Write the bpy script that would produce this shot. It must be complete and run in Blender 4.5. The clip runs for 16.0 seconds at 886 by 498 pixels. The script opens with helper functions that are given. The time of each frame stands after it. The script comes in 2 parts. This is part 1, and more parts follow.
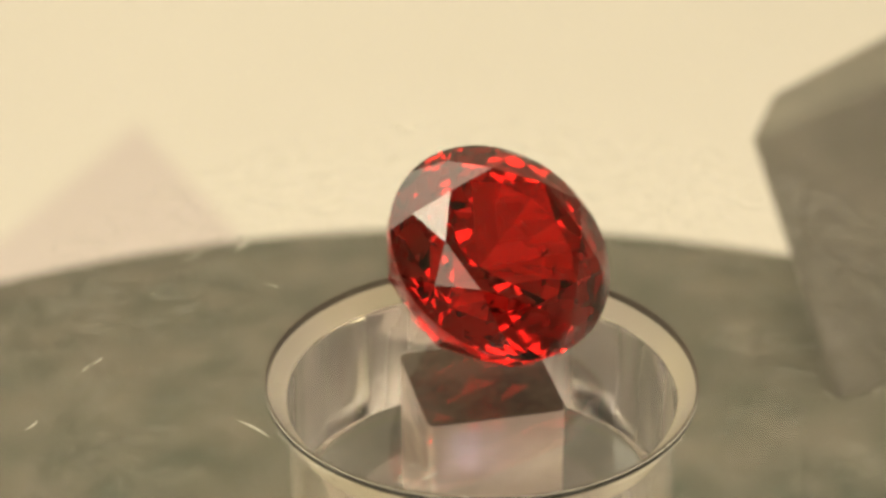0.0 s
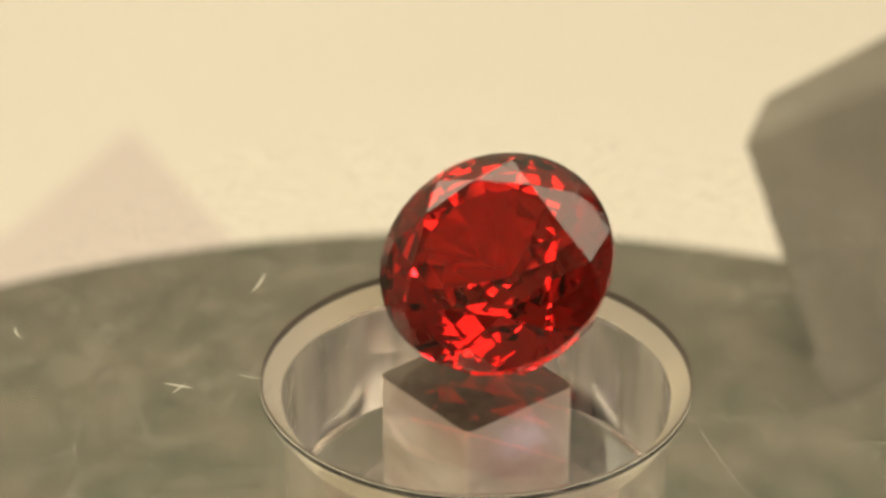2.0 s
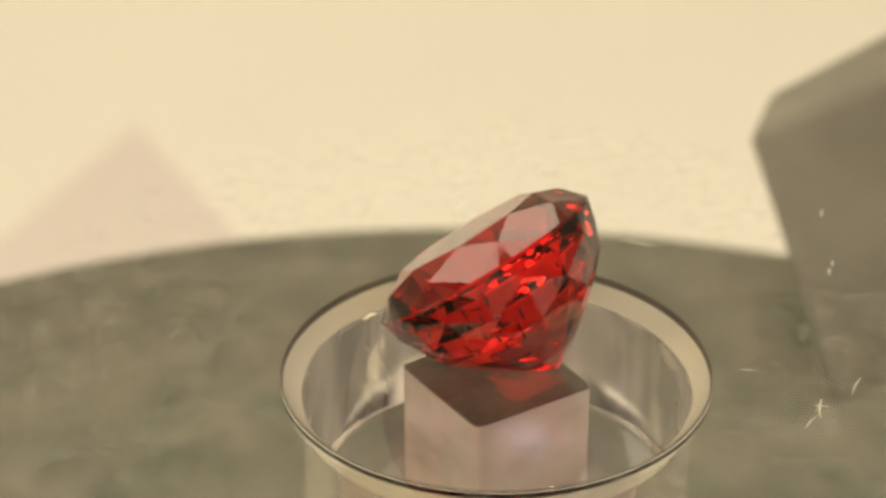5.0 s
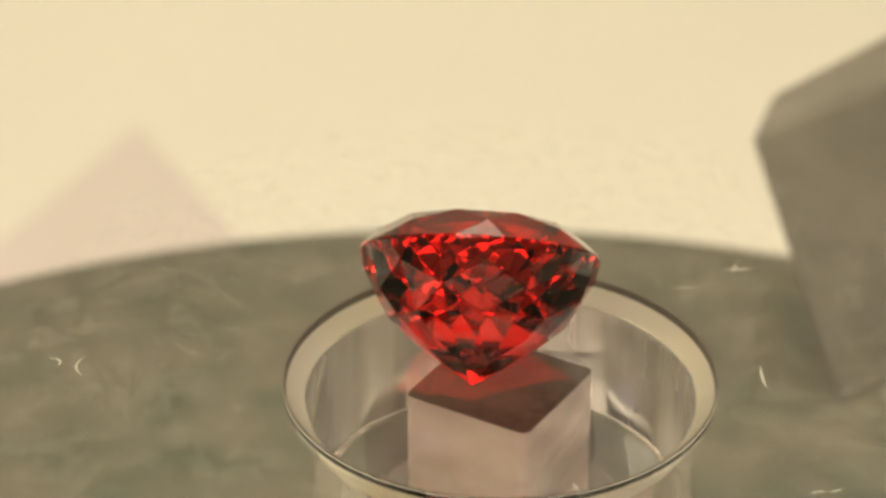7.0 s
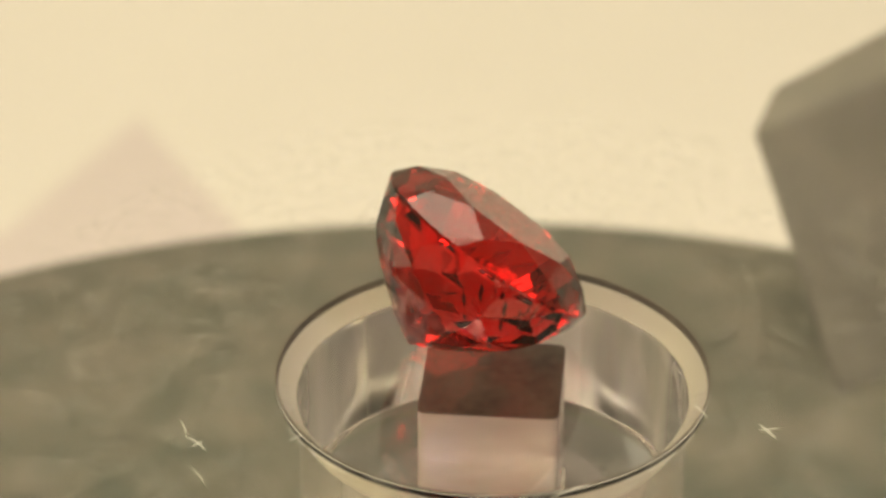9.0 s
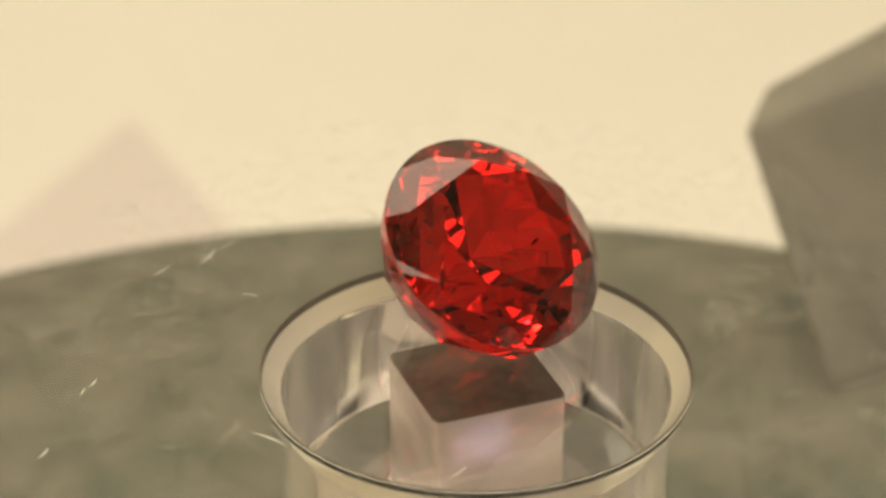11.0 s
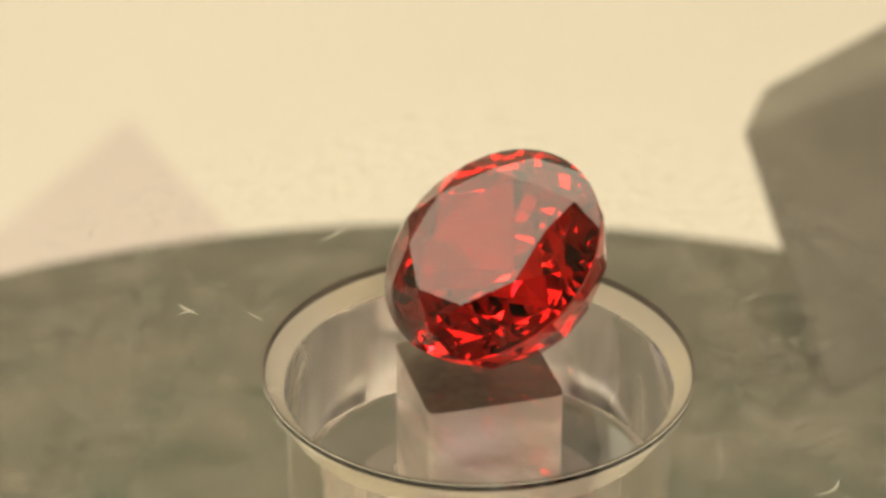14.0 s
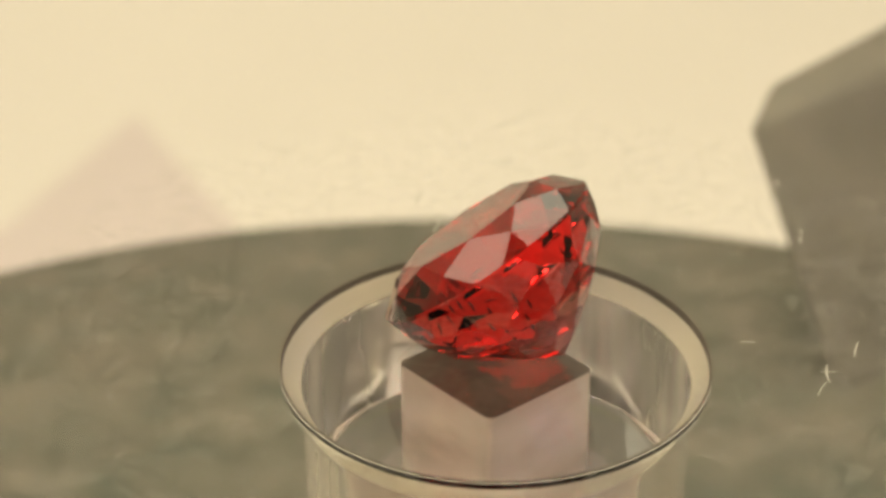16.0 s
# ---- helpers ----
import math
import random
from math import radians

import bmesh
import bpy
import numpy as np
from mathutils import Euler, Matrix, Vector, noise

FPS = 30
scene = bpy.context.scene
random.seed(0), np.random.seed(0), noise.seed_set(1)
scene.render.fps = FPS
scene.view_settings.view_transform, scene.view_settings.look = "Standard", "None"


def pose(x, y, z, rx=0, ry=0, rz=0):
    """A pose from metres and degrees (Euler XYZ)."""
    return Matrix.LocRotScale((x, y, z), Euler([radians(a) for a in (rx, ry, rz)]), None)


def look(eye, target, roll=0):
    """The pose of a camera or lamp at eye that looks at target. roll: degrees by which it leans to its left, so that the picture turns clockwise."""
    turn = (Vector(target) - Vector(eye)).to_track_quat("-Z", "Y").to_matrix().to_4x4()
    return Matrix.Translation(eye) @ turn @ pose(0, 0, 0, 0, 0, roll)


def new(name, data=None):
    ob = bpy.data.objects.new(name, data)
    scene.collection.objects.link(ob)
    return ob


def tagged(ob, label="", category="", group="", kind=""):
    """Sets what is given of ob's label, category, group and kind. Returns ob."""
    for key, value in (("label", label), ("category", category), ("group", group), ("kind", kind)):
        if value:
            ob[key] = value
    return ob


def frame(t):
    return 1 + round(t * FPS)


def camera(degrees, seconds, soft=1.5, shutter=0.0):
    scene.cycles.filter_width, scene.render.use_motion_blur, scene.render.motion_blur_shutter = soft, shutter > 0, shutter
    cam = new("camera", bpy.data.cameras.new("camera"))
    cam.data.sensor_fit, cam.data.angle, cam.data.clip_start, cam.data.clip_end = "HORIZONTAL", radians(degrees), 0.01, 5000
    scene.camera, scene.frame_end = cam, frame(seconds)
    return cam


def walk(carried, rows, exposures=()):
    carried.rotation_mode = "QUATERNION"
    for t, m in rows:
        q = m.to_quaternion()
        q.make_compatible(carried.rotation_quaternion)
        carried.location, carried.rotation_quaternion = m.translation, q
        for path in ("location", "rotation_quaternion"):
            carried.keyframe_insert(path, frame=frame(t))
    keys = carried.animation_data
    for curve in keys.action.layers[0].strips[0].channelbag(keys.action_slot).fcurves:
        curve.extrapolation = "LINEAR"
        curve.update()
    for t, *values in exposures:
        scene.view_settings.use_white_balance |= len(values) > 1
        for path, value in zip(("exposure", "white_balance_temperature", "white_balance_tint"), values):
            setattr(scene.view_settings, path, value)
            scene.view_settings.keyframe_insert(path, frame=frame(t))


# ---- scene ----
# ---- camera: a long lens on a fixed stand, drifting slightly ----
MM = 0.001
EYE = (0.0, -81.03 * MM, 49.08 * MM)
FOCAL = 5000.0
AIM_DOWN, AIM_YAW = 29.141, -1.120
cam = camera(17.822, 16.0, soft=3.1)
cam.data.dof.use_dof = True
cam.data.dof.focus_distance = 0.0925
cam.data.dof.aperture_fstop = 76.0
# seconds, drift to the right, drift downwards (in 1/5000 of the distance)
DRIFT = [(0, 1.9, -4.4), (0.5, 5.4, 7.8), (1, -2, 5), (1.5, -11.1, 0.4), (2, -13, 2.5), (2.5, -14.5, 3.4), (3, -20.9, 1.2), (3.5, -22.5, 0.3), (4, -11.5, -4.8),
         (5.2, -2, -4.5), (6.5, 3.1, -3.8), (7, 2.0, -3.6), (7.5, 1.5, -6.5), (8, 0.4, -10.1), (8.5, 2.5, -13.5), (9, 4.3, -16.1), (10.2, -4, -17), (11.5, -15.4, -17.2), (12, -20.5, -17.2),
         (12.5, -23.4, -17.2), (13, -17, -14), (13.5, -10.3, -10.7), (14, -16, -15), (14.5, -21.2, -20.0), (15, -20.5, -17.5), (15.5, -13.5, -19.5), (16, -1.8, -20.7)]
walk(cam, [(t, pose(*EYE, 90 - AIM_DOWN + math.degrees(dy / FOCAL), 0, -AIM_YAW + math.degrees(dx / FOCAL))) for t, dx, dy in DRIFT])

# ---- light: a box with unseen toned walls and a warm lamp panel under its lid ----
scene.view_settings.exposure = 0.11
world = bpy.data.worlds.new("world")
world.use_nodes = True
world.node_tree.nodes["Background"].inputs[0].default_value = (1.0, 0.86, 0.62, 1)
world.node_tree.nodes["Background"].inputs[1].default_value = 0.05
scene.world = world


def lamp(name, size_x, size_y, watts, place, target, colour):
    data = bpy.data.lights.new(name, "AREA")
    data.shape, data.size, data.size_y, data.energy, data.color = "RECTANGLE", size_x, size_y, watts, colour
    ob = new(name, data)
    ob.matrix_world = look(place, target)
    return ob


# a broad warm lamp panel under the lid, a smaller one over it, an added front panel, and small bright bulbs on the
# viewer's side
lamp("unseen_panel", 0.70, 0.34, 1.82, (-0.05, 0.24, 0.352), (-0.05, 0.24, 0.0), (0.97, 0.87, 0.635))
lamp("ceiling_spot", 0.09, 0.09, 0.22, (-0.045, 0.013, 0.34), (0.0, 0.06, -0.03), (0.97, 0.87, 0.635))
# front panel out of view, added to brighten the stone's facets
lamp("unseen_panel", 0.30, 0.10, 0.21, (0.0, -0.24, 0.33), (0.0, -0.10, 0.0), (1.0, 0.86, 0.62))
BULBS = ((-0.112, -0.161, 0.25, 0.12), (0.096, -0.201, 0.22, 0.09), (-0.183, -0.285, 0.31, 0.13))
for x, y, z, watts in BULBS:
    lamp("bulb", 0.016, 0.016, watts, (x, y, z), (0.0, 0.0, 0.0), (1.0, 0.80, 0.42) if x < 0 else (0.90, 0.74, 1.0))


# ---- materials ----
def nodes_of(name):
    mat = bpy.data.materials.new(name)
    mat.use_nodes = True
    tree = mat.node_tree
    return mat, tree, tree.nodes["Principled BSDF"]


def mottled(name, low, high, scale, rough=0.5, bump=0.0, fine=900.0, metallic=0.0, spec=0.5):
    """Two scales of noise between two colours, with fine relief."""
    mat, tree, bsdf = nodes_of(name)
    coord = tree.nodes.new("ShaderNodeTexCoord")
    big = tree.nodes.new("ShaderNodeTexNoise")
    big.inputs["Scale"].default_value = scale
    big.inputs["Detail"].default_value = 5
    small = tree.nodes.new("ShaderNodeTexNoise")
    small.inputs["Scale"].default_value = fine
    small.inputs["Detail"].default_value = 3
    for n in (big, small):
        tree.links.new(coord.outputs["Object"], n.inputs["Vector"])
    mix = tree.nodes.new("ShaderNodeMath")
    mix.operation = "MULTIPLY_ADD"
    mix.inputs[1].default_value = 0.35
    tree.links.new(small.outputs["Fac"], mix.inputs[0])
    shrink = tree.nodes.new("ShaderNodeMath")
    shrink.operation = "MULTIPLY"
    shrink.inputs[1].default_value = 0.65
    tree.links.new(big.outputs["Fac"], shrink.inputs[0])
    tree.links.new(shrink.outputs[0], mix.inputs[2])
    ramp = tree.nodes.new("ShaderNodeValToRGB")
    ramp.color_ramp.elements[0].position, ramp.color_ramp.elements[1].position = 0.36, 0.64
    ramp.color_ramp.elements[0].color, ramp.color_ramp.elements[1].color = (*low, 1), (*high, 1)
    tree.links.new(mix.outputs[0], ramp.inputs[0])
    tree.links.new(ramp.outputs[0], bsdf.inputs["Base Color"])
    bsdf.inputs["Roughness"].default_value = rough
    bsdf.inputs["Metallic"].default_value = metallic
    bsdf.inputs["Specular IOR Level"].default_value = spec
    if bump:
        b = tree.nodes.new("ShaderNodeBump")
        b.inputs["Strength"].default_value = bump
        b.inputs["Distance"].default_value = 0.0002
        tree.links.new(small.outputs["Fac"], b.inputs["Height"])
        tree.links.new(b.outputs[0], bsdf.inputs["Normal"])
    return mat


def clear(name, colour, ior, rough=0.0):
    mat, tree, bsdf = nodes_of(name)
    bsdf.inputs["Base Color"].default_value = (*colour, 1)
    bsdf.inputs["Roughness"].default_value = rough
    bsdf.inputs["IOR"].default_value = ior
    bsdf.inputs["Transmission Weight"].default_value = 1.0
    return mat


PAPER = mottled("white_paper", (0.78, 0.75, 0.69), (0.82, 0.79, 0.73), 12, 0.8, 0.05)
# unseen walls: each tone sets how much light the stone and plate reflect
SIDE_TONE = mottled("side_tone", (0.26, 0.23, 0.19), (0.32, 0.28, 0.23), 9, 0.85, 0.05)
BACK = mottled("back_tone", (0.41, 0.375, 0.32), (0.46, 0.42, 0.36), 9, 0.85, 0.05)
LID = mottled("lid_tone", (0.36, 0.33, 0.27), (0.42, 0.385, 0.32), 9, 0.85, 0.05)
DARK_WALL = mottled("room_side", (0.30, 0.27, 0.23), (0.37, 0.33, 0.28), 7, 0.8)
LILAC = mottled("lilac_card", (0.67, 0.60, 0.59), (0.70, 0.635, 0.62), 14, 0.8, 0.05)
BASE_GREY = mottled("grey_base", (0.041, 0.050, 0.036), (0.110, 0.098, 0.075), 300, 0.85, 0.0, 500, 0.0, 0.12)
BLOCK_GREY = mottled("grey_block", (0.078, 0.075, 0.056), (0.135, 0.124, 0.094), 170, 0.55, 0.1)
STEEL = mottled("dark_steel", (0.010, 0.008, 0.006), (0.032, 0.025, 0.02), 420, 0.9, 0.1, 3000, 0.0, 0.05)
ACRYLIC = clear("clear_acrylic", (0.985, 0.985, 0.98), 1.49)
RUBY = clear("red_stone", (0.77, 0.011, 0.010), 1.77)
DARK_FLECK = mottled("dark_fleck", (0.012, 0.006, 0.006), (0.03, 0.012, 0.01), 900, 0.6)


def streaked():
    """Clear acrylic with pale, less clear upright streaks."""
    mat, tree, bsdf = nodes_of("streaked_acrylic")
    coord = tree.nodes.new("ShaderNodeTexCoord")
    stretch = tree.nodes.new("ShaderNodeMapping")
    stretch.inputs["Scale"].default_value = (1.0, 1.0, 0.06)
    tree.links.new(coord.outputs["Object"], stretch.inputs["Vector"])
    grain = tree.nodes.new("ShaderNodeTexNoise")
    grain.inputs["Scale"].default_value = 260
    grain.inputs["Detail"].default_value = 4
    tree.links.new(stretch.outputs[0], grain.inputs["Vector"])
    ramp = tree.nodes.new("ShaderNodeValToRGB")
    ramp.color_ramp.elements[0].position, ramp.color_ramp.elements[1].position = 0.40, 0.62
    ramp.color_ramp.elements[0].color, ramp.color_ramp.elements[1].color = (0.97, 0.97, 0.97, 1), (0.64, 0.64, 0.64, 1)
    tree.links.new(grain.outputs["Fac"], ramp.inputs[0])
    tree.links.new(ramp.outputs[0], bsdf.inputs["Transmission Weight"])
    bsdf.inputs["Base Color"].default_value = (0.90, 0.85, 0.76, 1)
    bsdf.inputs["Roughness"].default_value = 0.08
    bsdf.inputs["IOR"].default_value = 1.49
    return mat


STREAKED = streaked()
# brown painted on faces that would mirror darkness or show the shaft
DARK_FACE = mottled("brown_face", (0.058, 0.045, 0.034), (0.105, 0.084, 0.064), 420, 0.6, 0.1, 3000, 0.0, 0.1)
FROSTED = clear("frosted_acrylic", (0.93, 0.86, 0.68), 1.49, 0.25)
FROSTED.node_tree.nodes["Principled BSDF"].inputs["Transmission Weight"].default_value = 0.45
MOULDED = mottled("moulded_acrylic", (0.52, 0.41, 0.36), (0.74, 0.60, 0.53), 260, 0.24, 0.9, 420)
MOULDED.node_tree.nodes["Principled BSDF"].inputs["Transmission Weight"].default_value = 0.45
MOULDED.node_tree.nodes["Principled BSDF"].inputs["IOR"].default_value = 1.49
COLLAR = mottled("brown_collar", (0.07, 0.058, 0.05), (0.12, 0.10, 0.09), 260, 0.8, 0.1)
SHADE_RING = mottled("dark_shade", (0.035, 0.033, 0.026), (0.075, 0.068, 0.054), 300, 0.8, 0.1)
FAINT = mottled("faint_scratch", (0.88, 0.86, 0.80), (0.94, 0.92, 0.87), 500, 0.6)
FAINT.node_tree.nodes["Principled BSDF"].inputs["Alpha"].default_value = 0.22
SCUFF = mottled("fine_scuff", (0.80, 0.79, 0.70), (0.88, 0.87, 0.79), 500, 0.6)
SCUFF.node_tree.nodes["Principled BSDF"].inputs["Alpha"].default_value = 0.06
SMEAR = mottled("hazy_smear", (0.70, 0.72, 0.62), (0.80, 0.80, 0.72), 900, 0.7)
SMEAR.node_tree.nodes["Principled BSDF"].inputs["Alpha"].default_value = 0.018
SCRATCH = mottled("scratched_acrylic", (0.60, 0.58, 0.50), (0.80, 0.78, 0.70), 500, 0.6)
SCRATCH.node_tree.nodes["Principled BSDF"].inputs["Alpha"].default_value = 0.6


# ---- building helpers ----
def part(name, bm, material, parent=None, label="", sharp=35.0):
    """Links a bmesh as one mesh object, smooth but for edges sharper than that many degrees."""
    data = bpy.data.meshes.new(name)
    bmesh.ops.recalc_face_normals(bm, faces=bm.faces)
    for f in bm.faces:
        f.smooth = sharp > 0
    for ed in bm.edges:
        ed.smooth = len(ed.link_faces) == 2 and ed.calc_face_angle(0.0) < radians(sharp)
    bm.to_mesh(data)
    bm.free()
    data.materials.append(material)
    ob = new(name, data)
    if parent:
        ob.parent = parent
    if label:
        tagged(ob, label)
    return ob


def rings(loops, closed_start=True, closed_end=True):
    """A bmesh through loops of equally many points, ends filled with fans or one face."""
    bm = bmesh.new()
    made = [[bm.verts.new(p) for p in loop] for loop in loops]
    n = len(made[0])
    for a, b in zip(made, made[1:]):
        for i in range(n):
            bm.faces.new((a[i], a[(i + 1) % n], b[(i + 1) % n], b[i]))
    if closed_start:
        bm.faces.new(made[0])
    if closed_end:
        bm.faces.new(made[-1][::-1])
    return bm


def circle(r, z, n=128, cx=0.0, cy=0.0):
    return [((cx + r * math.cos(2 * math.pi * i / n)) * MM, (cy + r * math.sin(2 * math.pi * i / n)) * MM, z * MM) for i in range(n)]


def square(s, z, n=128, cx=0.0, cy=0.0, turn=0.0):
    out = []
    for i in range(n):
        a = 2 * math.pi * i / n
        # slightly rounded corners
        k = s / (abs(math.cos(a)) ** 18 + abs(math.sin(a)) ** 18) ** (1 / 18)
        x, y = k * math.cos(a), k * math.sin(a)
        c, d = math.cos(turn), math.sin(turn)
        out.append(((cx + x * c - y * d) * MM, (cy + x * d + y * c) * MM, z * MM))
    return out


def box(x0, y0, z0, x1, y1, z1, bevel=0.0):
    bm = bmesh.new()
    bmesh.ops.create_cube(bm, size=1)
    for v in bm.verts:
        v.co = (x0 + (v.co.x + 0.5) * (x1 - x0), y0 + (v.co.y + 0.5) * (y1 - y0), z0 + (v.co.z + 0.5) * (z1 - z0))
    if bevel:
        bmesh.ops.bevel(bm, geom=list(bm.edges), offset=bevel, segments=3, affect="EDGES")
    return bm


# ---- the box: paper floor, and unseen walls and lid added to shape reflections ----
FLOOR_Z = -48.0
Z0 = FLOOR_Z * MM
tagged(part("floor", box(-0.42, -0.42, Z0 - 0.01, 0.42, 0.42, Z0), PAPER), "plain warm white paper floor of the photo box", "floor", kind="structure")
tagged(part("wall_north", box(-0.42, 0.42, Z0, 0.42, 0.43, 0.36), BACK), "unseen pale back wall, toned for reflections", "wall", kind="structure")
tagged(part("wall_east", box(0.42, -0.42, Z0, 0.43, 0.42, 0.36), SIDE_TONE), "unseen brown side wall, darkened for reflections", "wall", kind="structure")
tagged(part("wall_west", box(-0.43, -0.42, Z0, -0.42, 0.42, 0.36), SIDE_TONE), "unseen brown side wall, darkened for reflections", "wall", kind="structure")
tagged(part("wall_south", box(-0.42, -0.43, Z0, 0.42, -0.42, 0.36), DARK_WALL), "unseen pale brown wall behind the stand, toned for reflections", "wall", kind="structure")
tagged(part("ceiling", box(-0.42, -0.42, 0.36, 0.42, 0.42, 0.37), LID), "unseen pale brown lid, toned for reflections", "ceiling", kind="structure")


# ---- a pointed lilac card on the floor ----
def build_card():
    bm = bmesh.new()
    outline = [(-26.6, 107.5), (-33.4, 91.0), (-42.0, 71.0), (-8.5, 71.0), (-17.3, 90.0)]
    low = [bm.verts.new((x * MM, y * MM, Z0)) for x, y in outline]
    high = [bm.verts.new((x * MM, y * MM, Z0 + 0.0004)) for x, y in outline]
    bm.faces.new(low)
    bm.faces.new(high)
    for i in range(len(low)):
        j = (i + 1) % len(low)
        bm.faces.new((low[i], low[j], high[j], high[i]))
    return tagged(part("paper_card", bm, LILAC, sharp=10), "pale lilac card with a pointed corner on white paper", "card")


build_card()

# ---- the turntable: a round grey base that stands still ----
BASE_TOP, BASE_R, BASE_X, BASE_Y = -22.4, 50.0, -0.7, -3.3
turntable = tagged(new("turntable"), "round grey turntable with a clear scratched acrylic platter", "turntable")


def build_base():
    # a rounded upper edge
    outline = [(1.0, FLOOR_Z), (0.0, FLOOR_Z + 1), (0.0, BASE_TOP - 1.0), (0.0, BASE_TOP - 0.8), (0.06, BASE_TOP - 0.5), (0.25, BASE_TOP - 0.25),
               (0.5, BASE_TOP - 0.06), (0.8, BASE_TOP), (1.0, BASE_TOP), (38.0, BASE_TOP)]
    loops = [circle(BASE_R - inset, z, 160, BASE_X, BASE_Y) for inset, z in outline]
    return part("base", rings(loops), BASE_GREY, turntable, "round matt grey turntable base")


build_base()


# ---- a faceted dark block that stands on the base, narrower at its foot ----
def build_block():
    foot = [(16.1, 29.8), (22.4, 34.2), (20.9, 39.6), (16.4, 38.4)]
    top = [(11.85, 35.3), (23.6, 45.2), (21.8, 49.3), (13.2, 39.9)]
    bm = bmesh.new()
    low = [bm.verts.new((x * MM, y * MM, BASE_TOP * MM)) for x, y in foot]
    high = [bm.verts.new((x * MM, y * MM, -11.6 * MM)) for x, y in top]
    bm.faces.new(low)
    bm.faces.new(high)
    for k in range(4):
        bm.faces.new((low[k], low[(k + 1) % 4], high[(k + 1) % 4], high[k]))
    bmesh.ops.bevel(bm, geom=list(bm.edges), offset=0.22 * MM, segments=3, affect="EDGES")
    return tagged(part("grey_block", bm, BLOCK_GREY), "dark grey tapered block with slanting sides on the base", "block")


build_block()

# ---- the turning platter: clear plate, hub with a square socket ----
PERIOD = 11.25
TURN_RATE = 360.0 / PERIOD
T, HUB_R, HUB_H, SOCKET, GROOVE = 2.8, 7.2, 11.0, 2.35, 0.6
BX, BY = -0.312, -0.125
SOCKET_TURN = radians(14)


def build_platter():
    def hub(r, z):
        # the moulded wall is not quite round
        out = []
        for k in range(256):
            a = 2 * math.pi * k / 256
            q = r if z > -T - 0.7 else r + 0.02 * math.sin(5 * a + 0.4) + 0.012 * math.sin(9 * a + 1.9) + 0.007 * math.sin(17 * a + 0.7)
            out.append(((BX + q * math.cos(a)) * MM, (BY + q * math.sin(a)) * MM, z * MM))
        return out
    bottom = -T - HUB_H
    loops = [circle(0.5, 0, 256), circle(9, 0, 256), circle(44.5, 0, 256), circle(44.7, 0, 256), circle(45, -0.3, 256), circle(45, -T + 0.3, 256), circle(44.7, -T, 256), circle(44.5, -T, 256), circle(12, -T, 256)]
    # a narrow groove runs round the hub in the plate's underside, then a ground chamfer leads into the hub's wall
    loops += [circle(HUB_R + 0.11, -T, 256, BX, BY), circle(HUB_R + 0.10, -T + 0.02, 256, BX, BY), circle(HUB_R + 0.10, -T + GROOVE, 256, BX, BY),
              hub(HUB_R + 0.04, -T + GROOVE), hub(HUB_R + 0.005, -T + 0.02), hub(HUB_R, -T - 0.02), hub(HUB_R - 0.60, -T - 1.15), hub(HUB_R - 0.62, -T - 1.2), hub(HUB_R - 0.62, -T - 1.7)]
    loops += [hub(HUB_R - 0.64, bottom + 0.4), hub(HUB_R - 0.66, bottom + 0.3), hub(HUB_R - 0.9, bottom), hub(HUB_R - 1.1, bottom)]
    loops += [square(SOCKET + 0.1, bottom, 256, BX, BY, SOCKET_TURN), square(SOCKET, bottom + 0.1, 256, BX, BY, SOCKET_TURN), square(SOCKET, -T - 0.05, 256, BX, BY, SOCKET_TURN),
              square(SOCKET - 0.04, -T, 256, BX, BY, SOCKET_TURN)]
    bm = rings(loops)
    ob = part("platter", bm, ACRYLIC, turntable, "clear scratched acrylic platter with a square-socketed hub", sharp=30)
    ob.data.materials.append(FROSTED)
    ob.data.materials.append(MOULDED)
    ob.data.materials.append(STREAKED)
    ob.data.materials.append(DARK_FACE)
    for f in ob.data.polygons:
        c = f.center / MM
        r = math.hypot(c.x - BX, c.y - BY)
        if HUB_R - 0.59 < r < HUB_R + 0.01 and -T - 1.14 < c.z < -T - 0.03:
            f.material_index = 1
        elif HUB_R - 0.8 < r < HUB_R - 0.55 and bottom + 0.3 < c.z < -T - 1.25:
            f.material_index = 3
        elif r < SOCKET * 1.5 and -T - HUB_H + 0.2 < c.z < -T - 0.06:
            f.material_index = 2
        # the groove's dark reflection, put into its inner wall's colour
        elif HUB_R - 0.01 < r < HUB_R + 0.09 and -T + 0.03 < c.z < -T + GROOVE + 0.01:
            f.material_index = 4
        # socket roof painted brown in place of the dark shaft seen through it
        elif r < SOCKET * 1.5 and -T - 0.04 < c.z < -T + 0.02:
            f.material_index = 4
    ob.visible_shadow = False
    return ob


platter = build_platter()
part("drive_shaft", rings([square(2.27, BASE_TOP + 0.02, 64, BX, BY, SOCKET_TURN), square(2.27, -T - 0.5, 64, BX, BY, SOCKET_TURN), square(2.2, -T - 0.35, 64, BX, BY, SOCKET_TURN)]), STEEL, platter, "square dark steel drive shaft")
COLLAR_TOP = -T - HUB_H - 0.1
part("collar", rings([circle(4.5, BASE_TOP + 0.02, 96, BX, BY), circle(4.5, COLLAR_TOP - 0.2, 96, BX, BY), circle(4.3, COLLAR_TOP, 96, BX, BY), square(2.25, COLLAR_TOP, 96, BX, BY, SOCKET_TURN), square(2.25, BASE_TOP + 0.02, 96, BX, BY, SOCKET_TURN)]), COLLAR, platter, "brown plastic collar under the hub")


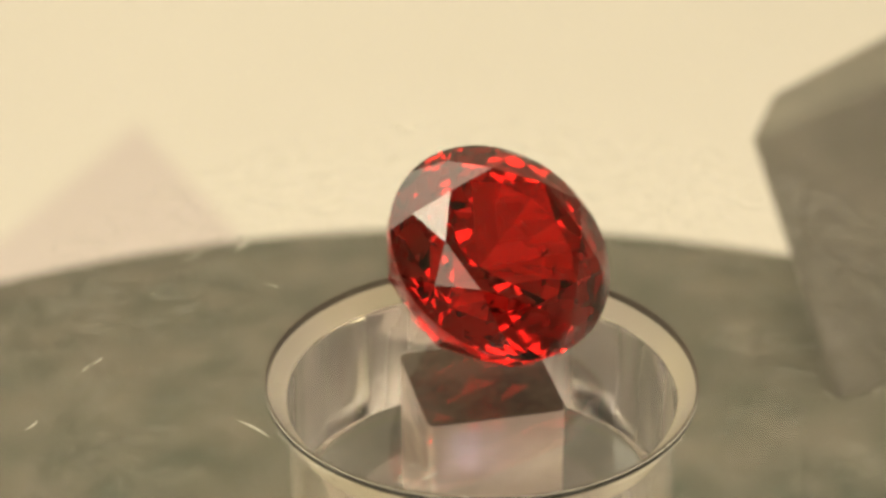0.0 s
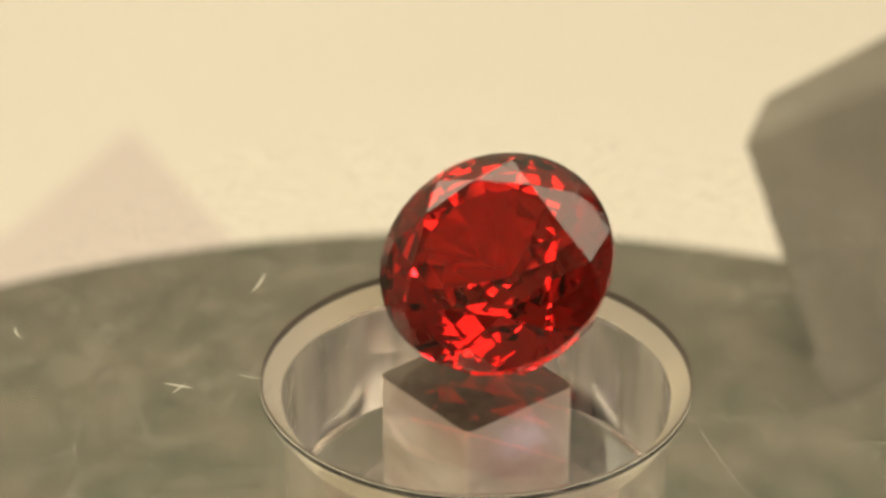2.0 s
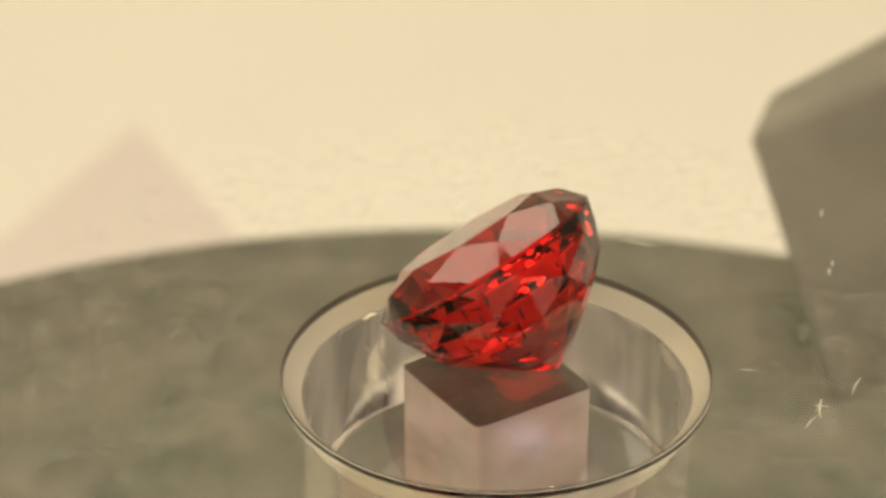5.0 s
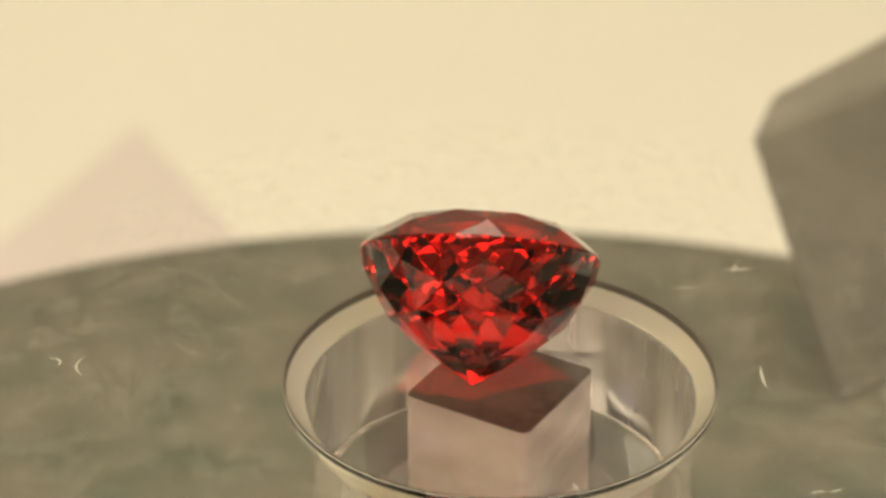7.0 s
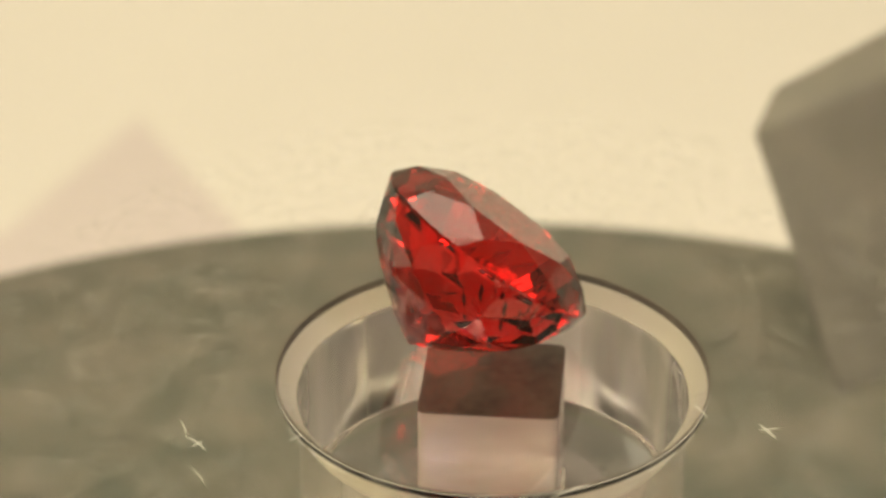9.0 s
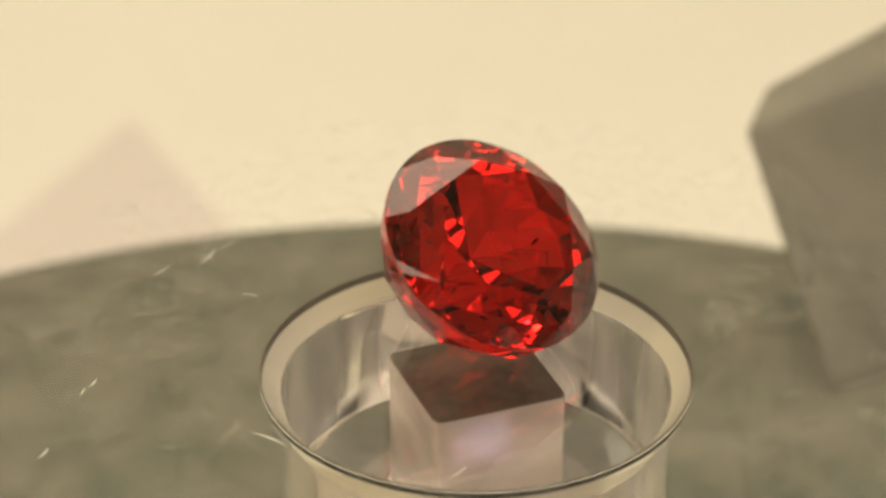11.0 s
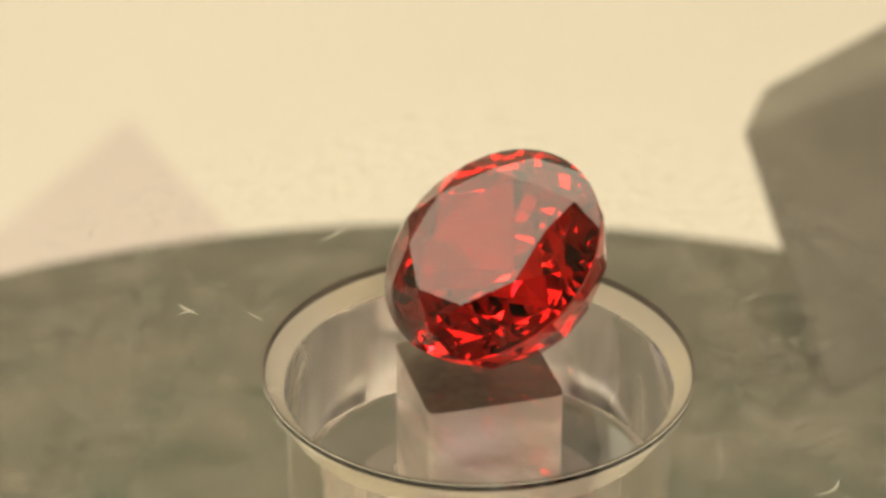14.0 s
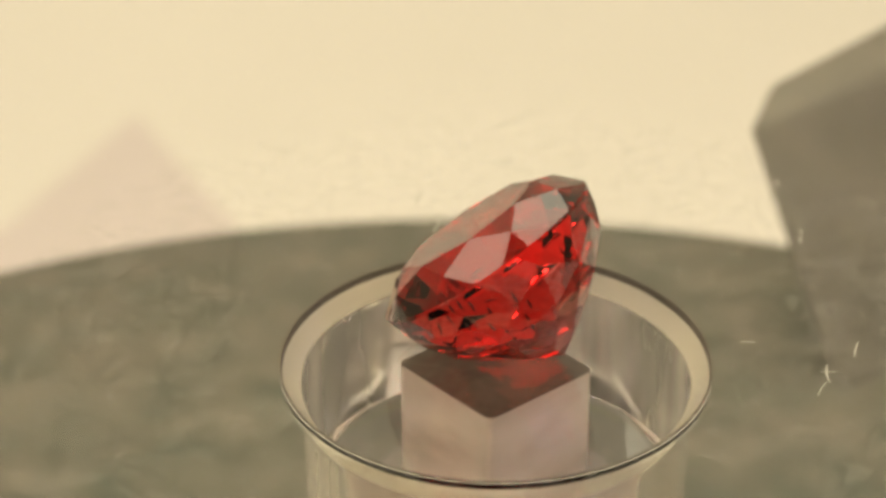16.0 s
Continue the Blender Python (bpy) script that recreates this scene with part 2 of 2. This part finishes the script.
# dark ring added where the hub's underside lies in shade
part("shade_ring", rings([circle(7.0, BASE_TOP + 0.02, 96, BX, BY), circle(7.0, COLLAR_TOP - 0.7, 96, BX, BY), circle(6.8, COLLAR_TOP - 0.5, 96, BX, BY), circle(4.55, COLLAR_TOP - 0.5, 96, BX, BY), circle(4.55, BASE_TOP + 0.02, 96, BX, BY)]), SHADE_RING, platter, "added dark ring for the shade under the hub")


# ---- scratches in the plate's upper face ----
def scratch_into(bm, x, y, way, length, width, bend):
    """A thin raised sliver that tapers to both ends, in millimetres."""
    n = 6
    rows = []
    for k in range(n + 1):
        u = k / n - 0.5
        a = way + bend * u
        px, py = x + length * u * math.cos(a), y + length * u * math.sin(a)
        w = width * (1 - (2 * u) ** 2) * 0.5 + 0.004
        nx, ny = -math.sin(a) * w, math.cos(a) * w
        rows.append([bm.verts.new(Vector(p) * MM) for p in ((px - nx, py - ny, 0.002), (px, py, 0.002 + 0.05 * w), (px + nx, py + ny, 0.002))])
    for a, b in zip(rows, rows[1:]):
        bm.faces.new((a[0], a[1], b[1], b[0]))
        bm.faces.new((a[1], a[2], b[2], b[1]))


def build_scratches():
    # radius, angle, direction, length, width, bend
    clear_ones = [(9.07, 213.9, 138, 1.5, 0.13, 0.2), (10.27, 256.9, 48, 1.1, 0.15, 0.1), (10.27, 257.7, 120, 0.8, 0.10, 0.0), (15.9, 240.4, -2, 0.9, 0.12, 0.6),
                  (13.83, 49.5, 134, 1.4, 0.10, 0.9), (14.4, 48.0, 170, 0.9, 0.09, -1.6), (9.7, 24.0, 172, 7.0, 0.04, -0.1),
                  (10.3, 45.0, 176, 2.4, 0.05, 0.4), (7.95, 256.3, 44, 0.9, 0.07, 0.2), (11.26, 141.9, 62, 1.3, 0.10, 0.3), (11.3, 142.6, 152, 0.6, 0.09, 0.0), (8.63, 151.9, 152, 0.6, 0.08, 0.2),
                  (13.1, 184.6, 62, 0.6, 0.10, 0.2), (13.5, 186.5, 70, 0.5, 0.09, 0.0), (15.5, 199, 62, 0.7, 0.10, 0.4), (12.2, 150, 49, 1.2, 0.07, 0.2), (11.2, 137, 38, 1.0, 0.06, 0.2)]
    for r, a, way, length, width, bend in clear_ones:
        bm = bmesh.new()
        scratch_into(bm, r * math.cos(radians(a)), r * math.sin(radians(a)), radians(way), length, 0.75 * width, bend)
        part("scratch", bm, SCRATCH if length < 1.6 else FAINT, platter)
    rng = random.Random(4)
    bm = bmesh.new()
    for k in range(2600):
        r = math.sqrt(rng.uniform(7.4 ** 2, 17.0 ** 2))
        a = rng.uniform(0, 2 * math.pi)
        length = rng.choice((0.2, 0.3, 0.4, 0.6, 1.1)) * rng.uniform(0.5, 1.3)
        scratch_into(bm, r * math.cos(a), r * math.sin(a), rng.uniform(0, math.pi), length, rng.uniform(0.04, 0.16), rng.uniform(-0.2, 0.2))
    tagged(part("scuffing", bm, SCUFF, platter, "many fine pale scratches"), kind="stuff")
    bm = bmesh.new()
    for k in range(900):
        r = math.sqrt(rng.uniform(7.4 ** 2, 17.0 ** 2))
        a = rng.uniform(0, 2 * math.pi)
        scratch_into(bm, r * math.cos(a), r * math.sin(a), rng.uniform(0, math.pi), rng.uniform(0.8, 2.6), rng.uniform(0.25, 0.8), rng.uniform(-0.8, 0.8))
    tagged(part("haze", bm, SMEAR, platter, "faint hazy smears"), kind="stuff")


build_scratches()


# ---- the red stone ----
def build_gem():
    # the culet lies off the axis, and the lowest steps lean after it
    pts = [(-0.10, -0.175, -0.195)]

    def ring(r, z, n, off=0.0, dx=0.0, dy=0.0):
        for i in range(n):
            a = 2 * math.pi * (i + off) / n
            pts.append((dx + r * math.cos(a), dy + r * math.sin(a), z))

    # the pavilion is cut in steps, steep under the girdle
    ring(1.12, 0.44, 8, 0.0, -0.06, -0.10)
    ring(2.10, 1.20, 16, 0.0, -0.02, -0.04)
    ring(2.92, 1.90, 16, 0.0)
    ring(3.54, 2.65, 8, 0.0)
    ring(3.82, 3.45, 16, 0.0)
    ring(3.96, 4.10, 48, 0.0)
    ring(3.96, 4.20, 48, 0.0)
    ring(3.40, 4.804, 8, 0.5)
    ring(2.55, 5.24, 8, 0.0)
    bm = bmesh.new()
    for p in pts:
        bm.verts.new(Vector(p) * MM)
    out = bmesh.ops.convex_hull(bm, input=bm.verts)
    bmesh.ops.delete(bm, geom=[g for g in out["geom_interior"] if isinstance(g, bmesh.types.BMVert)], context="VERTS")
    bmesh.ops.dissolve_limit(bm, angle_limit=radians(1.0), verts=bm.verts, edges=bm.edges)
    return tagged(part("red_gemstone", bm, RUBY, sharp=0), "faceted clear red gemstone lying tilted on clear acrylic", "gemstone")


gem = build_gem()


def build_inclusions():
    """Dark needles and flakes inside the stone."""
    rng = random.Random(11)
    spots = [(1.2, 0.9, 3.8), (1.6, 0.5, 3.3), (-0.4, 1.8, 3.6), (0.7, -1.5, 3.0), (-1.6, -0.8, 3.2), (2.2, -0.6, 3.6), (-1.1, 1.3, 2.6), (0.2, 0.6, 2.1), (-2.1, 0.4, 3.5)]
    for x, y, z in spots:
        bm = bmesh.new()
        bmesh.ops.create_icosphere(bm, subdivisions=1, radius=1.0)
        size = Vector((rng.uniform(0.14, 0.34), rng.uniform(0.03, 0.07), rng.uniform(0.02, 0.05)))
        turn = Euler((rng.uniform(0, 3), rng.uniform(0, 3), rng.uniform(0, 3))).to_matrix()
        for v in bm.verts:
            v.co = (turn @ (v.co * size * rng.uniform(0.8, 1.2)) + Vector((x, y, z))) * MM
        part("inclusion", bm, DARK_FLECK, gem, "dark fleck inside the stone")


build_inclusions()

# the stone's stand at 7 s: culet and lean
LEAN, LEAN_WAY, SPIN = 37.93, 4.55, 30.0
GEM_AT_7 = pose(-0.586 * MM, -2.526 * MM, 0.325 * MM, 0, 0, -LEAN_WAY) @ pose(0, 0, 0, -LEAN, 0, 0) @ pose(0, 0, 0, 0, 0, SPIN)


def turned(t):
    return pose(0, 0, 0, 0, 0, -TURN_RATE * t)


def motions():
    steps = [0.5 * i for i in range(33)]
    walk(platter, [(t, turned(t)) for t in steps])
    walk(gem, [(t, turned(t - 7.0) @ GEM_AT_7) for t in steps])


motions()
